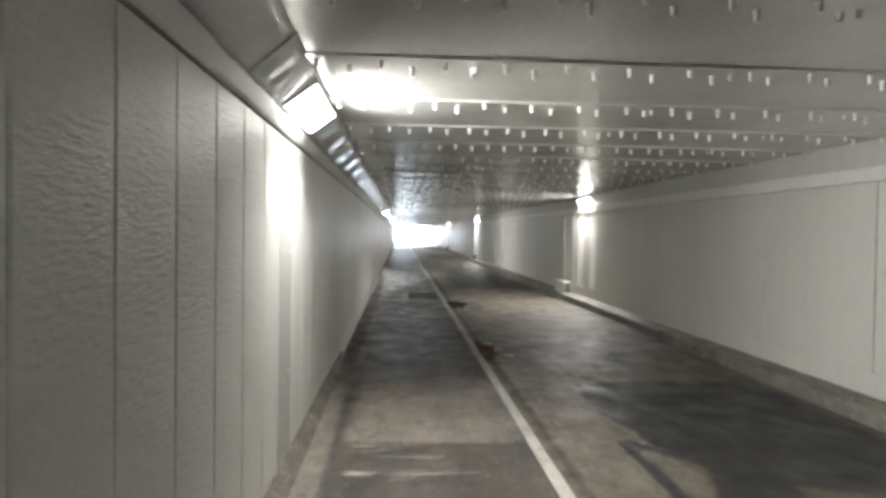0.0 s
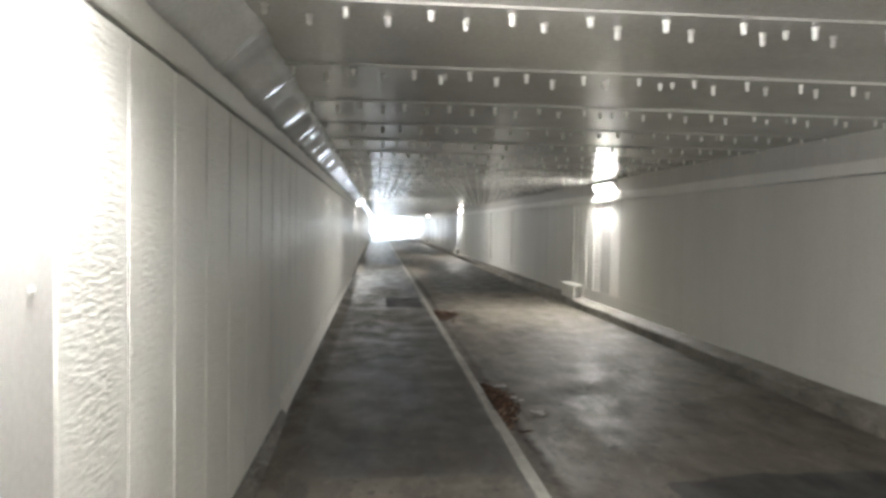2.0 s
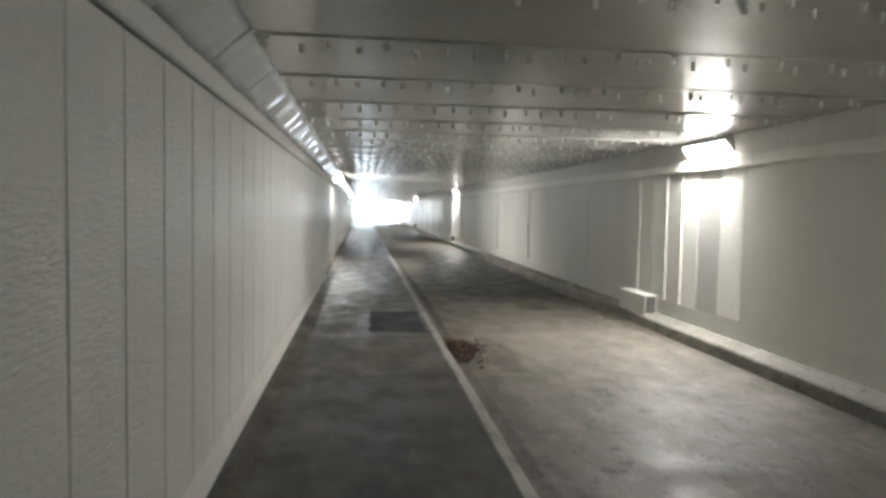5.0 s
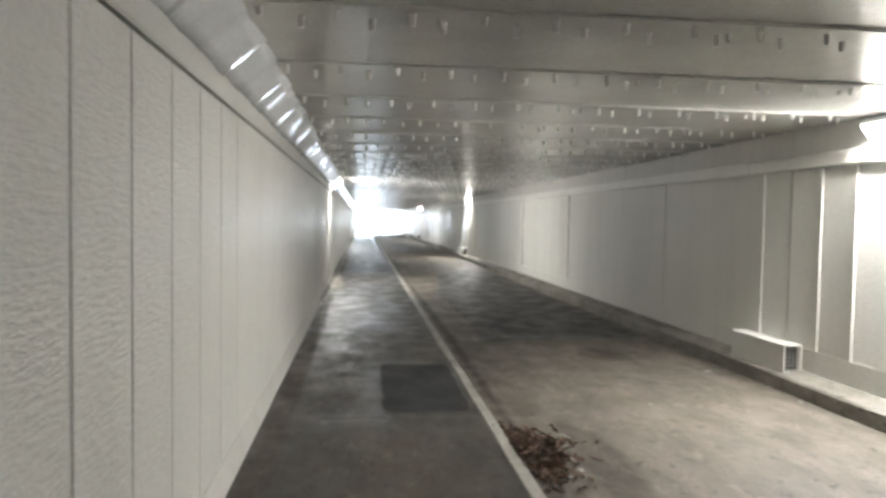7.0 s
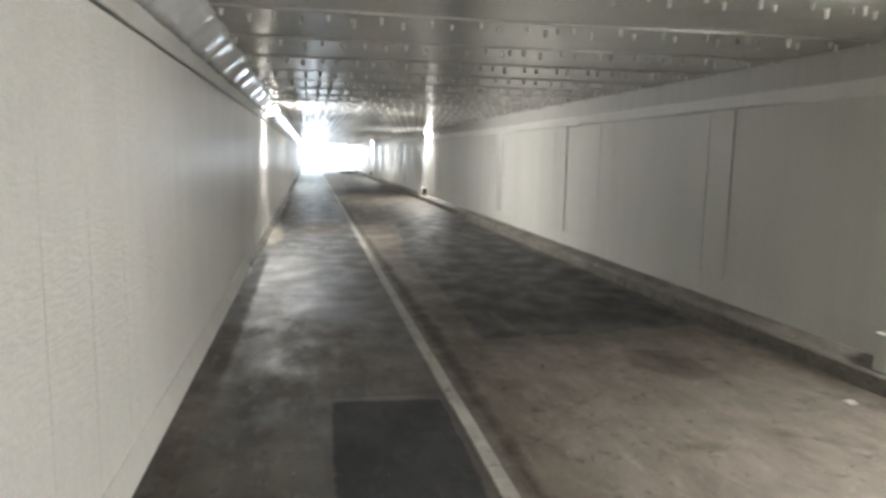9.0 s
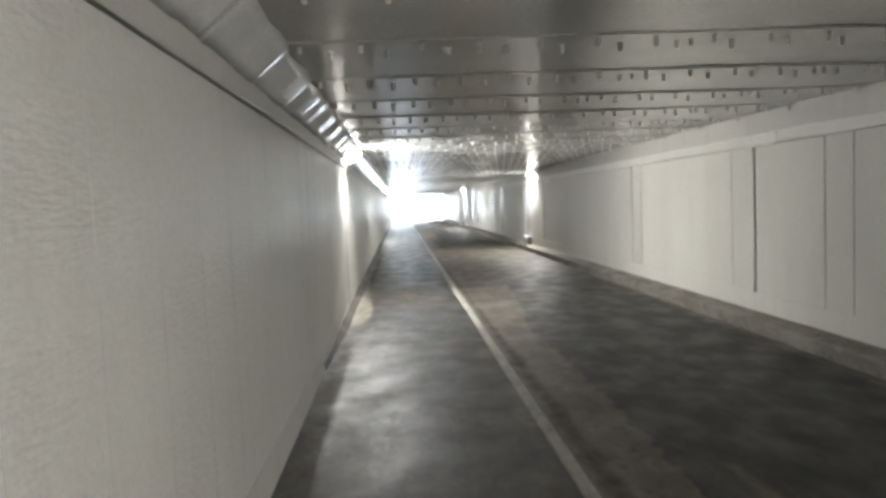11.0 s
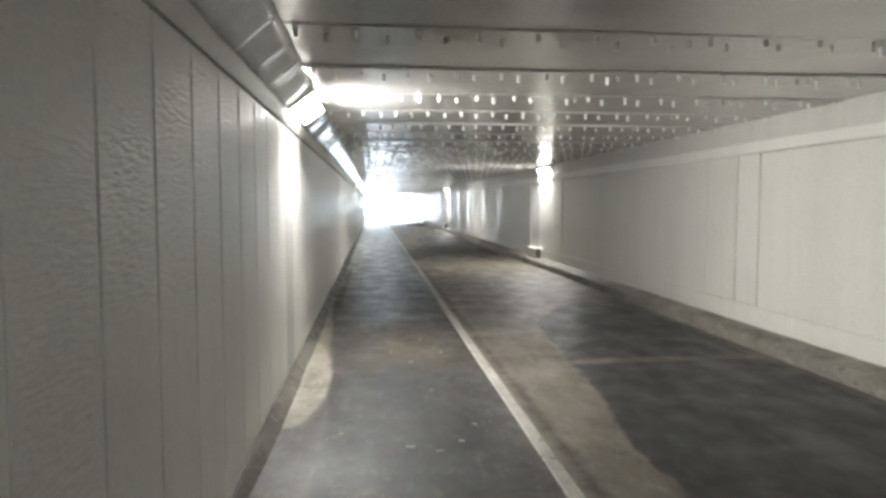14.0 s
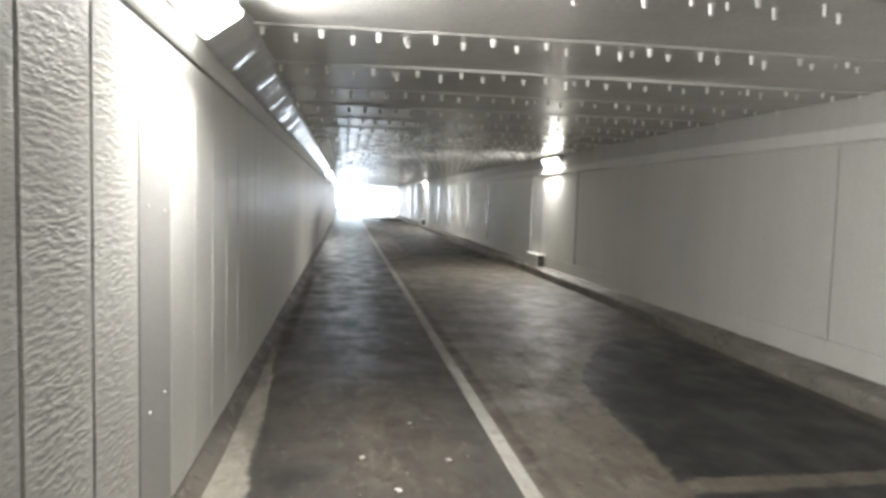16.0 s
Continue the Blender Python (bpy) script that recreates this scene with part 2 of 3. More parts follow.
def laid_patch(name, corners, z, mat, parent, margin=0.10, lift=0.004, cell=0.05):
    """A thin laid or worn patch: a fine sheet over the outline that thins out at its edge."""
    m = len(corners)
    xs, ys = [c[0] for c in corners], [c[1] for c in corners]
    nx, ny = int((max(xs) - min(xs) + 2 * margin) / cell) + 2, int((max(ys) - min(ys) + 2 * margin) / cell) + 2
    gx = min(xs) - margin + cell * np.arange(nx)
    gy = min(ys) - margin + cell * np.arange(ny)
    X, Y = np.meshgrid(gx, gy, indexing="ij")
    dist = np.full(X.shape, 1e9)
    odd = np.zeros(X.shape, bool)
    for i in range(m):
        (ax, ay), (bx, by) = corners[i], corners[(i + 1) % m]
        t = np.clip(((X - ax) * (bx - ax) + (Y - ay) * (by - ay)) / ((bx - ax) ** 2 + (by - ay) ** 2), 0, 1)
        dist = np.minimum(dist, np.hypot(X - ax - t * (bx - ax), Y - ay - t * (by - ay)))
        if ay != by:
            cross = ((ay > Y) != (by > Y)) & (X < (bx - ax) * (Y - ay) / (by - ay) + ax)
            odd ^= cross
    d = np.where(odd, dist, -dist)
    ids, verts, vals = {}, [], []
    faces = []
    for i in range(nx - 1):
        for k in range(ny - 1):
            q = ((i, k), (i + 1, k), (i + 1, k + 1), (i, k + 1))
            if max(d[p] for p in q) < -margin:
                continue
            f = []
            for p in q:
                if p not in ids:
                    ids[p] = len(verts)
                    e = min(max((d[p] + margin) / (2 * margin), 0.0), 1.0)
                    verts.append((float(X[p]), float(Y[p]), z + 0.0012 + lift * e))
                    vals.append(float(d[p]))
                f.append(ids[p])
            faces.append(f)
    me = bpy.data.meshes.new(name)
    me.from_pydata(verts, [], faces)
    me.attributes.new("inside", "FLOAT", "POINT").data.foreach_set("value", vals)
    me.materials.append(mat)
    ob = new(name, me)
    ob.parent = parent
    return ob


# ---- plan ----
Y0, Y1 = -12.0, 75.0
XL, XR = -0.66, 3.89
ZROAD, ZC = -0.03, 2.245
KX0, KX1 = 0.905, 0.99
PANEL = 0.448
SEAM0, SEAM = 0.20, 1.02
LEFT_LAMPS = (4.13, 24.85, 45.75, 66.0)
RIGHT_LAMPS = (-6.4, 14.2, 34.6, 55.4)

# ---- floor ----
floor_path = tagged(link("floor_path", one_box(-0.9, KX0 - 0.002, Y0, Y1, -0.30, 0.0), ASPHALT), "dark worn asphalt footpath beside the white wall", "path", kind="structure")
road = tagged(link("road", one_box(KX1 + 0.002, 3.95, Y0, Y1, -0.33, ZROAD), CONCRETE), "stained pale concrete road with asphalt repairs", "road", kind="structure")

# ---- left wall ----
wall_left = tagged(link("wall_left", one_box(-0.95, XL - 0.012, Y0, Y1, -0.3, 2.6), DARK), "white painted wall of upright rough panels", "wall", kind="structure")

# ---- right wall ----


def wall_core():
    bm = one_box(XR + 0.022, 4.25, Y0, Y1, -0.3, 2.0)
    box(bm, 3.96, 4.25, Y0, Y1, 2.001, 2.6)
    return bm


wall_right = tagged(link("wall_right", wall_core(), DARK), "smooth white painted wall with upright joints", "wall", kind="structure")

# Added out of view: shuts the tunnel behind the camera against the sky.
wall_back = tagged(link("wall_back", one_box(-0.95, 4.25, Y0 - 0.25, Y0, -0.3, 2.6), FASCIA), "unseen grey wall added to close the tunnel behind", "wall", kind="structure")

# ---- ceiling: lapped steel plates with two rows of bolts at each lap ----


def ceiling_mesh():
    verts, faces, bolts = [], [], set()

    def quad(a, b, c, d):
        i = len(verts)
        verts.extend((a, b, c, d))
        faces.append((i, i + 1, i + 2, i + 3))

    def seam(n):
        y = SEAM0 + n * SEAM
        return y + 0.17 * math.exp(-((y - 15.0) / 4.5) ** 2)

    n0, n1 = int((Y0 - SEAM0) / SEAM) - 1, int((Y1 - SEAM0) / SEAM) + 1
    rng = random.Random(4)
    xa, xb = -0.45, 4.02
    for n in range(n0, n1 + 1):
        ya, yb = seam(n), seam(n + 1)
        ya, yb = max(ya, Y0), min(yb, Y1)
        if yb - ya < 0.05:
            continue
        za = ZC + rng.uniform(-0.003, 0.003)
        zb = za + 0.009
        m = 10
        for k in range(m):
            x0, x1 = xa + (xb - xa) * k / m, xa + (xb - xa) * (k + 1) / m
            s0, s1 = 0.004 * math.sin(x0 * 1.3 + n), 0.004 * math.sin(x1 * 1.3 + n)
            quad((x0, ya, za + s0), (x0, yb, zb + s0), (x1, yb, zb + s1), (x1, ya, za + s1))
            quad((x0, ya, za + s0), (x1, ya, za + s1), (x1, ya, za + 0.05), (x0, ya, za + 0.05))
        for row, (dy, off) in enumerate(((0.08, 0.0), (0.19, 0.155))):
            x = -0.385 + off + rng.uniform(-0.01, 0.01)
            while x < 3.9:
                first = len(faces)
                bolt(verts, faces, x + rng.uniform(-0.008, 0.008), ya + dy, za + 0.003, 0.0125 + rng.uniform(-0.0015, 0.0015), 0.045 + rng.uniform(-0.010, 0.008), 6 if ya < 34 else 4)
                bolts.update(range(first, len(faces)))
                x += 0.305
        if ya < 34:
            for x in (0.37 + rng.uniform(-0.02, 0.02), 1.66 + rng.uniform(-0.02, 0.02), 2.95):
                bolt(verts, faces, x, ya + 0.155, za + 0.003, 0.011, 0.034, 6)
    quad((-0.95, Y0 - 0.25, 2.62), (4.25, Y0 - 0.25, 2.62), (4.25, Y1, 2.62), (-0.95, Y1, 2.62))
    quad((-0.95, Y1, 2.2), (4.25, Y1, 2.2), (4.25, Y1, 2.62), (-0.95, Y1, 2.62))
    me = bpy.data.meshes.new("ceiling")
    me.from_pydata(verts, [], faces)
    me.materials.append(CEILING)
    me.materials.append(BOLT)
    me.polygons.foreach_set("material_index", [1 if f in bolts else 0 for f in range(len(faces))])
    return me


def bolt(verts, faces, x, y, z, r, h, sides):
    i = len(verts)
    for zz, rr in ((z, r * 1.25), (z - 0.010, r * 1.25), (z - 0.0105, r * 0.92), (z - h + 0.004, r * 0.92), (z - h, r * 0.6)):
        for k in range(sides):
            a = 2 * math.pi * k / sides
            verts.append((x + rr * math.cos(a), y + rr * math.sin(a), zz))
    for ring in range(4):
        for k in range(sides):
            a, b = i + ring * sides + k, i + ring * sides + (k + 1) % sides
            faces.append((a, b, b + sides, a + sides))
    faces.append(tuple(i + 4 * sides + k for k in range(sides))[::-1])


ceiling = tagged(new("ceiling", ceiling_mesh()), "grey painted steel plates lapped and bolted across", "ceiling", kind="structure")

# ---- beams along the wall tops ----
beam_left = tagged(link("trim_left_beam", prism([(-0.95, 1.980), (-0.650, 1.980), (-0.642, 1.992), (-0.622, 2.076), (-0.95, 2.094)], Y0, Y1, 60, 0.002, 3), FASCIA), "painted beam edge along the wall top", "beam", kind="structure")
beam_right = tagged(link("trim_right_beam", prism([(4.25, 2.02), (3.905, 2.02), (3.915, 2.36), (4.25, 2.36)], Y0, Y1, 60, 0.003, 5), BEAM), "painted sloping beam along the wall top", "beam", kind="structure")
rail_right = tagged(link("trim_right_lip", prism([(4.0, 1.90), (3.874, 1.90), (3.866, 1.91), (3.872, 2.008), (3.89, 2.018), (4.0, 2.018)], Y0, Y1, 140, 0.004, 6), LIP), "thin painted lip on the wall top", "trim", kind="structure")
for a, b, k in ((16.3, 17.78, 31), (21.9, 22.9, 32), (13.3, 14.9, 33)):
    part("lip_patch", prism([(3.90, 1.893), (3.868, 1.895), (3.859, 1.905), (3.863, 2.012), (3.90, 2.022)], a, b, 9, 0.004, k), LIP, rail_right)
# Low strip along the wall foot, a little greyer than the panels above.
tagged(link("trim_left_foot", prism([(-0.8, -0.02), (-0.8, 0.15), (-0.652, 0.15), (-0.626, 0.03), (-0.622, -0.02)], 8.0, 21.2, 20, 0.003, 8), FOOT), "light grey strip along the wall foot", "trim", kind="structure")


def fillet(stations):
    """A concrete fillet at the wall foot; its size runs from station to station (y, size)."""
    bm = bmesh.new()
    rng, rings = random.Random(7), []
    for (ya, sa), (yb, sb) in zip(stations, stations[1:]):
        cuts = max(2, int((yb - ya) / 0.7))
        for k in range(cuts + (yb == stations[-1][0])):
            y, g = ya + (yb - ya) * k / cuts, sa + (sb - sa) * k / cuts
            flat_profile = [(-0.8, -0.05), (-0.8, 0.075 * g), (-0.655, 0.075 * g), (-0.64, 0.06 * g), (-0.65 + 0.085 * g, 0.004 * g), (-0.65 + 0.095 * g, -0.05)]
            rings.append([bm.verts.new((x + rng.uniform(-0.006, 0.006) * g, y, z + rng.uniform(-0.006, 0.006) * g)) for x, z in flat_profile])
    for p, q in zip(rings, rings[1:]):
        for i in range(6):
            bm.faces.new((p[i], q[i], q[(i + 1) % 6], p[(i + 1) % 6]))
    bm.faces.new(rings[0])
    bm.faces.new(rings[-1][::-1])
    bmesh.ops.recalc_face_normals(bm, faces=bm.faces)
    return bm


for run in (((Y0, 1.0), (6.0, 1.0), (9.5, 0.25)), ((20.6, 0.15), (23.6, 1.0), (Y1, 1.0))):
    tagged(link("baseboard_left", fillet(run), BASE), "dirty concrete fillet at the wall foot", "baseboard", kind="structure")
ledge_right = tagged(new("pavement_ledge"), "raised concrete kerb ledge along the white wall", "kerb", kind="structure")
kerb = tagged(new("pavement_kerb"), "narrow pale concrete kerb between path and road", "kerb", kind="structure")

# ---- inclined galvanised sheets ----
sheets = tagged(new("trim_left_sheeting"), "shiny galvanised sheets sloping from wall to ceiling", "sheeting", kind="structure")


def lamp(x, y, z, tilt, turn, length=0.95, deep=0.19):
    """A bulkhead lamp lying along y; its face looks along local -z, tilted about y."""
    root = empty("bulkhead_lamp", "", "lamp", "tunnel lamps", at=(x, y, z))
    root.rotation_euler = (0, radians(tilt), 0)
    h, w = length / 2, deep / 2
    bm = prism([(-w, 0.045), (-w, 0.0), (-w + 0.012, -0.012), (w - 0.012, -0.012), (w, 0.0), (w, 0.045)], -h, h)
    part("housing", bm, HOUSING, root)
    bm = one_box(-w + 0.014, w - 0.014, -h + 0.014, h - 0.014, -0.034, -0.0125, bevel=0.008)
    part("diffuser", bm, LIGHT, root, "glowing white diffuser")
    for s in (-1, 1):
        part("end_cap", one_box(-w - 0.004, w + 0.004, s * h - 0.012, s * h + 0.012, -0.018, 0.048, bevel=0.004), HOUSING, root)
    light = bpy.data.lights.new("lamp_light", "AREA")
    light.shape, light.size, light.size_y = "RECTANGLE", deep * 0.8, length * 0.95
    light.energy, light.spread, light.color = LAMP_WATTS, radians(LAMP_SPREAD), (1.0, 0.985, 0.95)
    ob = new("lamp_light", light)
    ob.parent = root
    ob.location = (0, 0, -0.040)
    ob.rotation_euler = (0, radians(-tilt * turn), 0)
    return root


for y in LEFT_LAMPS:
    tagged(lamp(-0.52, y, 2.15, -36, -0.42, 0.93, 0.225), "lit white bulkhead lamp on sloping metal sheets", "lamp", "tunnel lamps")
for y in RIGHT_LAMPS:
    tagged(lamp(3.87, y, 2.125, 50, 0.4, 0.95, 0.17), "lit white bulkhead lamp on the wall-top beam", "lamp", "tunnel lamps")


def vent(y):
    """A louvred box on the ledge below a lamp."""
    root = empty("vent_box", "white painted metal vent box on the concrete ledge", "vent", "vent boxes", at=(3.72, y, 0.104))
    wx, ly, hz = 0.168, 0.86, 0.235
    bm = bmesh.new()
    t = 0.012
    box(bm, 0, t, 0, ly, 0, hz)
    box(bm, wx - t, wx, 0, ly, 0, hz)
    box(bm, t + 0.001, wx - t - 0.001, 0.02, ly, 0, t)
    box(bm, t + 0.001, wx - t - 0.001, ly - t, ly - 0.001, t + 0.001, hz - t)
    part("body", bm, VENT, root)
    part("lid", one_box(-0.01, wx, -0.012, ly + 0.01, hz + 0.001, hz + 0.014, bevel=0.004), VENT, root)
    part("grille_back", one_box(t + 0.002, wx - t - 0.002, 0.045, 0.05, t + 0.002, hz - 0.002), GRILLE, root)
    for k in range(6):
        z = 0.025 + k * 0.037
        part("slat", one_box(t + 0.002, wx - t - 0.002, 0.012, 0.022, z, z + 0.007), SLAT, root)
    for k in range(4):
        x = 0.03 + k * 0.035
        part("bar", one_box(x, x + 0.004, 0.023, 0.029, t + 0.002, hz - 0.002), SLAT, root)
    return root


for y in (-5.2, 15.39, 34.87, 55.3):
    vent(y)

# ---- floor repairs ----
for nm, c, mt, mg in (
    ("bare_patch", [(-0.36, 4.65), (0.86, 4.62), (0.88, 6.70), (-0.33, 6.70)], BARE_ON_PATH, 0.04),
    ("asphalt_patch", [(0.20, 14.76), (0.86, 14.74), (0.87, 16.38), (0.22, 16.42)], PATCH_ON_PATH, 0.03),
    ("bare_patch", [(-0.60, 23.45), (-0.46, 23.45), (-0.34, 24.0), (-0.32, 24.6), (-0.40, 25.6), (-0.42, 26.6), (-0.48, 28.0), (-0.60, 28.4)], PALE_ON_PATH, 0.02),
    ("bare_patch", [(-0.60, 1.0), (-0.44, 1.4), (-0.40, 4.0), (-0.44, 6.2), (-0.60, 8.5)], BARE_ON_PATH, 0.03),
    ("asphalt_patch", [(-0.33, 22.3), (0.86, 22.4), (0.87, 24.80), (-0.33, 24.85)], GREY_ON_PATH, 0.03),
    ("worn_patch", [(-0.24, 14.6), (0.20, 14.6), (0.20, 16.5), (0.85, 16.5), (0.80, 18.2), (-0.20, 18.6)], MARGIN_WIDE, 0.03),
    ("worn_patch", [(-0.30, 12.6), (0.84, 12.8), (0.84, 14.6), (-0.26, 14.55)], MARGIN_WIDE, 0.04),
    ("worn_patch", [(-0.20, 25.0), (0.80, 25.0), (0.70, 27.0), (-0.10, 27.2)], MARGIN_WIDE, 0.04),
    ("chalky_streak", [(-0.30, 4.00), (0.50, 4.02), (0.50, 4.07), (-0.30, 4.09)], PALE_ON_PATH, 0.012),
    ("chalky_streak", [(-0.22, 4.32), (0.32, 4.30), (0.32, 4.37), (-0.22, 4.39)], PALE_ON_PATH, 0.012),
    ("dusty_margin", [(-0.61, 6.5), (-0.43, 6.5), (-0.41, 14.0), (-0.43, 22.5), (-0.61, 22.5)], MARGIN_ON_PATH, 0.03),
    ("dusty_margin", [(-0.55, 26.1), (-0.43, 26.1), (-0.41, 34.0), (-0.55, 34.0)], MARGIN_ON_PATH, 0.03),
):
    laid_patch(nm, c, 0.0, mt, floor_path, mg)
streak_rng = random.Random(12)
for k in range(16):
    x, y, L, w = streak_rng.uniform(-0.3, 0.45), streak_rng.uniform(3.6, 4.75), streak_rng.uniform(0.05, 0.30), streak_rng.uniform(0.012, 0.04)
    laid_patch("chalky_streak", [(x, y), (x + L, y + streak_rng.uniform(-0.03, 0.03)), (x + L, y + w), (x, y + w)], 0.001, PALE_ON_PATH, floor_path, 0.012, 0.004, 0.02)
laid_patch("clean_patch", [(1.22, 9.3), (2.4, 8.2), (3.58, 8.6), (3.58, 17.7), (1.45, 17.5), (1.20, 13.0)], ZROAD, CLEAN_ON_ROAD, road, 0.10)
for c in (
    [(2.45, 17.35), (2.85, 17.3), (2.95, 16.6), (2.60, 16.5), (2.30, 16.9)],
    [(1.90, 15.52), (2.22, 15.47), (2.24, 15.60), (1.92, 15.66)],
    [(3.05, 16.04), (3.46, 16.05), (3.46, 16.15), (3.05, 16.18)],
    [(2.58, 15.62), (2.95, 15.36), (3.02, 15.42), (2.62, 15.74)],
    [(1.30, 12.9), (1.62, 12.8), (1.70, 14.3), (1.36, 14.6)],
):
    laid_patch("smudge", c, ZROAD + 0.0065, STAIN_ON_ROAD, road, 0.08, 0.0, 0.04)
for c in (
    [(1.72, 17.95), (1.88, 17.95), (1.84, 18.7), (1.74, 18.8)],
    [(1.60, 4.7), (1.98, 4.2), (1.80, 3.6), (1.62, 3.7)],
    [(2.3, 3.9), (2.9, 3.7), (2.8, 3.5), (2.3, 3.6)],
):
    laid_patch("scraped_streak", c, ZROAD + 0.006, STREAK_ON_ROAD, road, 0.05, 0.0, 0.03)
laid_patch("dirt_band", [(1.02, -4.0), (1.12, -4.0), (1.16, 8.0), (1.12, 13.0), (1.20, 18.0), (1.13, 26.0), (1.12, 34.0), (1.02, 34.0)], ZROAD, DIRT_ON_ROAD, road, 0.03)
for c, mg in (
    ([(1.75, -6.0), (3.58, -6.0), (3.58, 6.75), (2.3, 6.72), (1.72, 6.6), (1.62, 5.6), (1.80, 4.6), (1.68, 2.0)], 0.07),
    ([(1.46, 17.75), (3.55, 18.0), (3.57, 25.14), (1.75, 25.10), (1.50, 23.0), (1.52, 20.0)], 0.04),
    ([(1.75, 25.22), (3.56, 25.30), (3.57, 29.0), (2.6, 28.6), (1.9, 27.2)], 0.05),
    ([(1.6, 39.0), (3.55, 38.0), (3.57, 49.0), (1.7, 48.0)], 0.08),
):
    laid_patch("asphalt_patch", c, ZROAD, ROAD_DARK, road, mg)

# ---- heaps of leaves and scraps ----


def leaf_heap(cx, cy, rx, ry, hgt, count, seed, label):
    rng = random.Random(seed)
    bm = bmesh.new()
    for k in range(count):
        y = cy + ry * rng.gauss(0, 0.5)
        spread = rx * (0.55 + 0.9 * abs(noise.noise((y * 3.1, seed, 0))))
        x = KX1 + 0.015 + abs(rng.gauss(0, 0.5)) * spread * (1 + (cx - KX1))
        near = math.exp(-((y - cy) / ry) ** 2 * 2 - ((x - KX1) / (2 * rx)) ** 2 * 2)
        z = ZROAD + 0.006 + hgt * near * rng.random()
        m = Matrix.Translation((x, y, z + 0.008)) @ Euler((rng.uniform(-0.5, 0.5), rng.uniform(-0.5, 0.5), rng.uniform(0, 6.3))).to_matrix().to_4x4()
        if rng.random() < 0.12:
            L, w = rng.uniform(0.03, 0.09), rng.uniform(0.0015, 0.003)
        else:
            L, w = rng.uniform(0.014, 0.042), rng.uniform(0.010, 0.026)
        vs = [bm.verts.new(m @ Vector(p)) for p in ((-L, 0, 0.004), (0, -w, 0), (L, 0, 0.008), (0, w, 0.006), (0, 0, -0.005))]
        for i in range(4):
            bm.faces.new((vs[i], vs[(i + 1) % 4], vs[4]))
    return tagged(link("leaf_litter", bm, LEAF), label, "leaf litter", kind="stuff")


leaf_heap(1.20, 8.35, 0.17, 0.50, 0.06, 900, 5, "dark dead leaves swept against the kerb")
leaf_heap(1.35, 13.85, 0.26, 0.42, 0.06, 1600, 6, "brown dead leaves lying beside the kerb")

# ---- pale scraps among the leaves and on the floor ----


def scrap(x, y, z, size, seed, label):
    rng = random.Random(seed)
    bm = bmesh.new()
    n = 4
    grid = [[bm.verts.new((size * (i / n - 0.5) * (1 + 0.3 * rng.random()), size * 0.7 * (k / n - 0.5) * (1 + 0.3 * rng.random()), 0.004 + size * 0.22 * rng.random())) for k in range(n + 1)] for i in range(n + 1)]
    for i in range(n):
        for k in range(n):
            bm.faces.new((grid[i][k], grid[i + 1][k], grid[i + 1][k + 1], grid[i][k + 1]))
    ext = bmesh.ops.extrude_face_region(bm, geom=list(bm.faces))
    bmesh.ops.translate(bm, vec=(0, 0, 0.0015), verts=[v for v in ext["geom"] if isinstance(v, bmesh.types.BMVert)])
    bmesh.ops.recalc_face_normals(bm, faces=bm.faces)
    ob = link("paper_scrap", bm, SCRAP)
    ob.location = (x, y, z)
    ob.rotation_euler = (0, 0, rng.uniform(0, 6.3))
    return tagged(ob, label, "scrap", "litter scraps")


for i, (x, y, s) in enumerate(((1.17, 8.95, 0.10), (1.22, 8.55, 0.06), (1.32, 8.05, 0.10), (1.10, 8.15, 0.07), (1.27, 8.45, 0.04))):
    scrap(x, y, ZROAD + 0.008, s, 60 + i, "crumpled pale scrap lying among dead leaves")
for i, (x, y, s) in enumerate(((1.05, 13.75, 0.05), (1.38, 14.15, 0.06), (1.30, 13.55, 0.04), (1.20, 13.45, 0.04))):
    scrap(x, y, ZROAD + 0.008, s, 70 + i, "small pale scrap lying beside brown leaves")
for i, (x, y, s) in enumerate(((0.20, 23.02, 0.05), (-0.28, 23.2, 0.035), (-0.20, 23.3, 0.03), (0.36, 22.95, 0.035), (0.50, 23.1, 0.03), (0.05, 23.6, 0.03), (0.16, 25.56, 0.03), (0.32, 25.14, 0.035), (0.64, 28.4, 0.03), (0.46, 26.1, 0.03), (0.61, 25.5, 0.03), (-0.15, 23.55, 0.03), (0.62, 23.4, 0.025), (0.42, 24.2, 0.025))):
    scrap(x, y, 0.006, s, 80 + i, "small pale chip lying on the dark path")
for i, (x, y, s) in enumerate(((3.35, 16.0, 0.12), (3.56, 14.9, 0.05), (2.3, 14.9, 0.05))):
    scrap(x, y, ZROAD + 0.008, s * 0.55, 90 + i, "flat pale scrap lying on the concrete road")

# ---- heap of soil near the mouth ----


def soil_heap(cx, cy, rx, ry, h, seed):
    bm = bmesh.new()
    n = 22
    g = []
    for i in range(n + 1):
        row = []
        for k in range(n + 1):
            u, v = 2 * i / n - 1, 2 * k / n - 1
            q = max(0.0, 1 - u * u - v * v)
            row.append(bm.verts.new((cx + rx * u, cy + ry * v, ZROAD - 0.01 + h * q * (0.7 + 0.6 * noise.noise((u * 3, v * 3, seed))) + (0.02 * noise.noise((u * 9, v * 9, seed)) if q else 0))))
        g.append(row)
    for i in range(n):
        for k in range(n):
            bm.faces.new((g[i][k], g[i + 1][k], g[i + 1][k + 1], g[i][k + 1]))
    return tagged(link("soil_heap", bm, SOIL), "low dark heap of soil on the road", "soil heap")


soil_heap(2.9, 65.5, 0.75, 2.2, 0.22, 3)

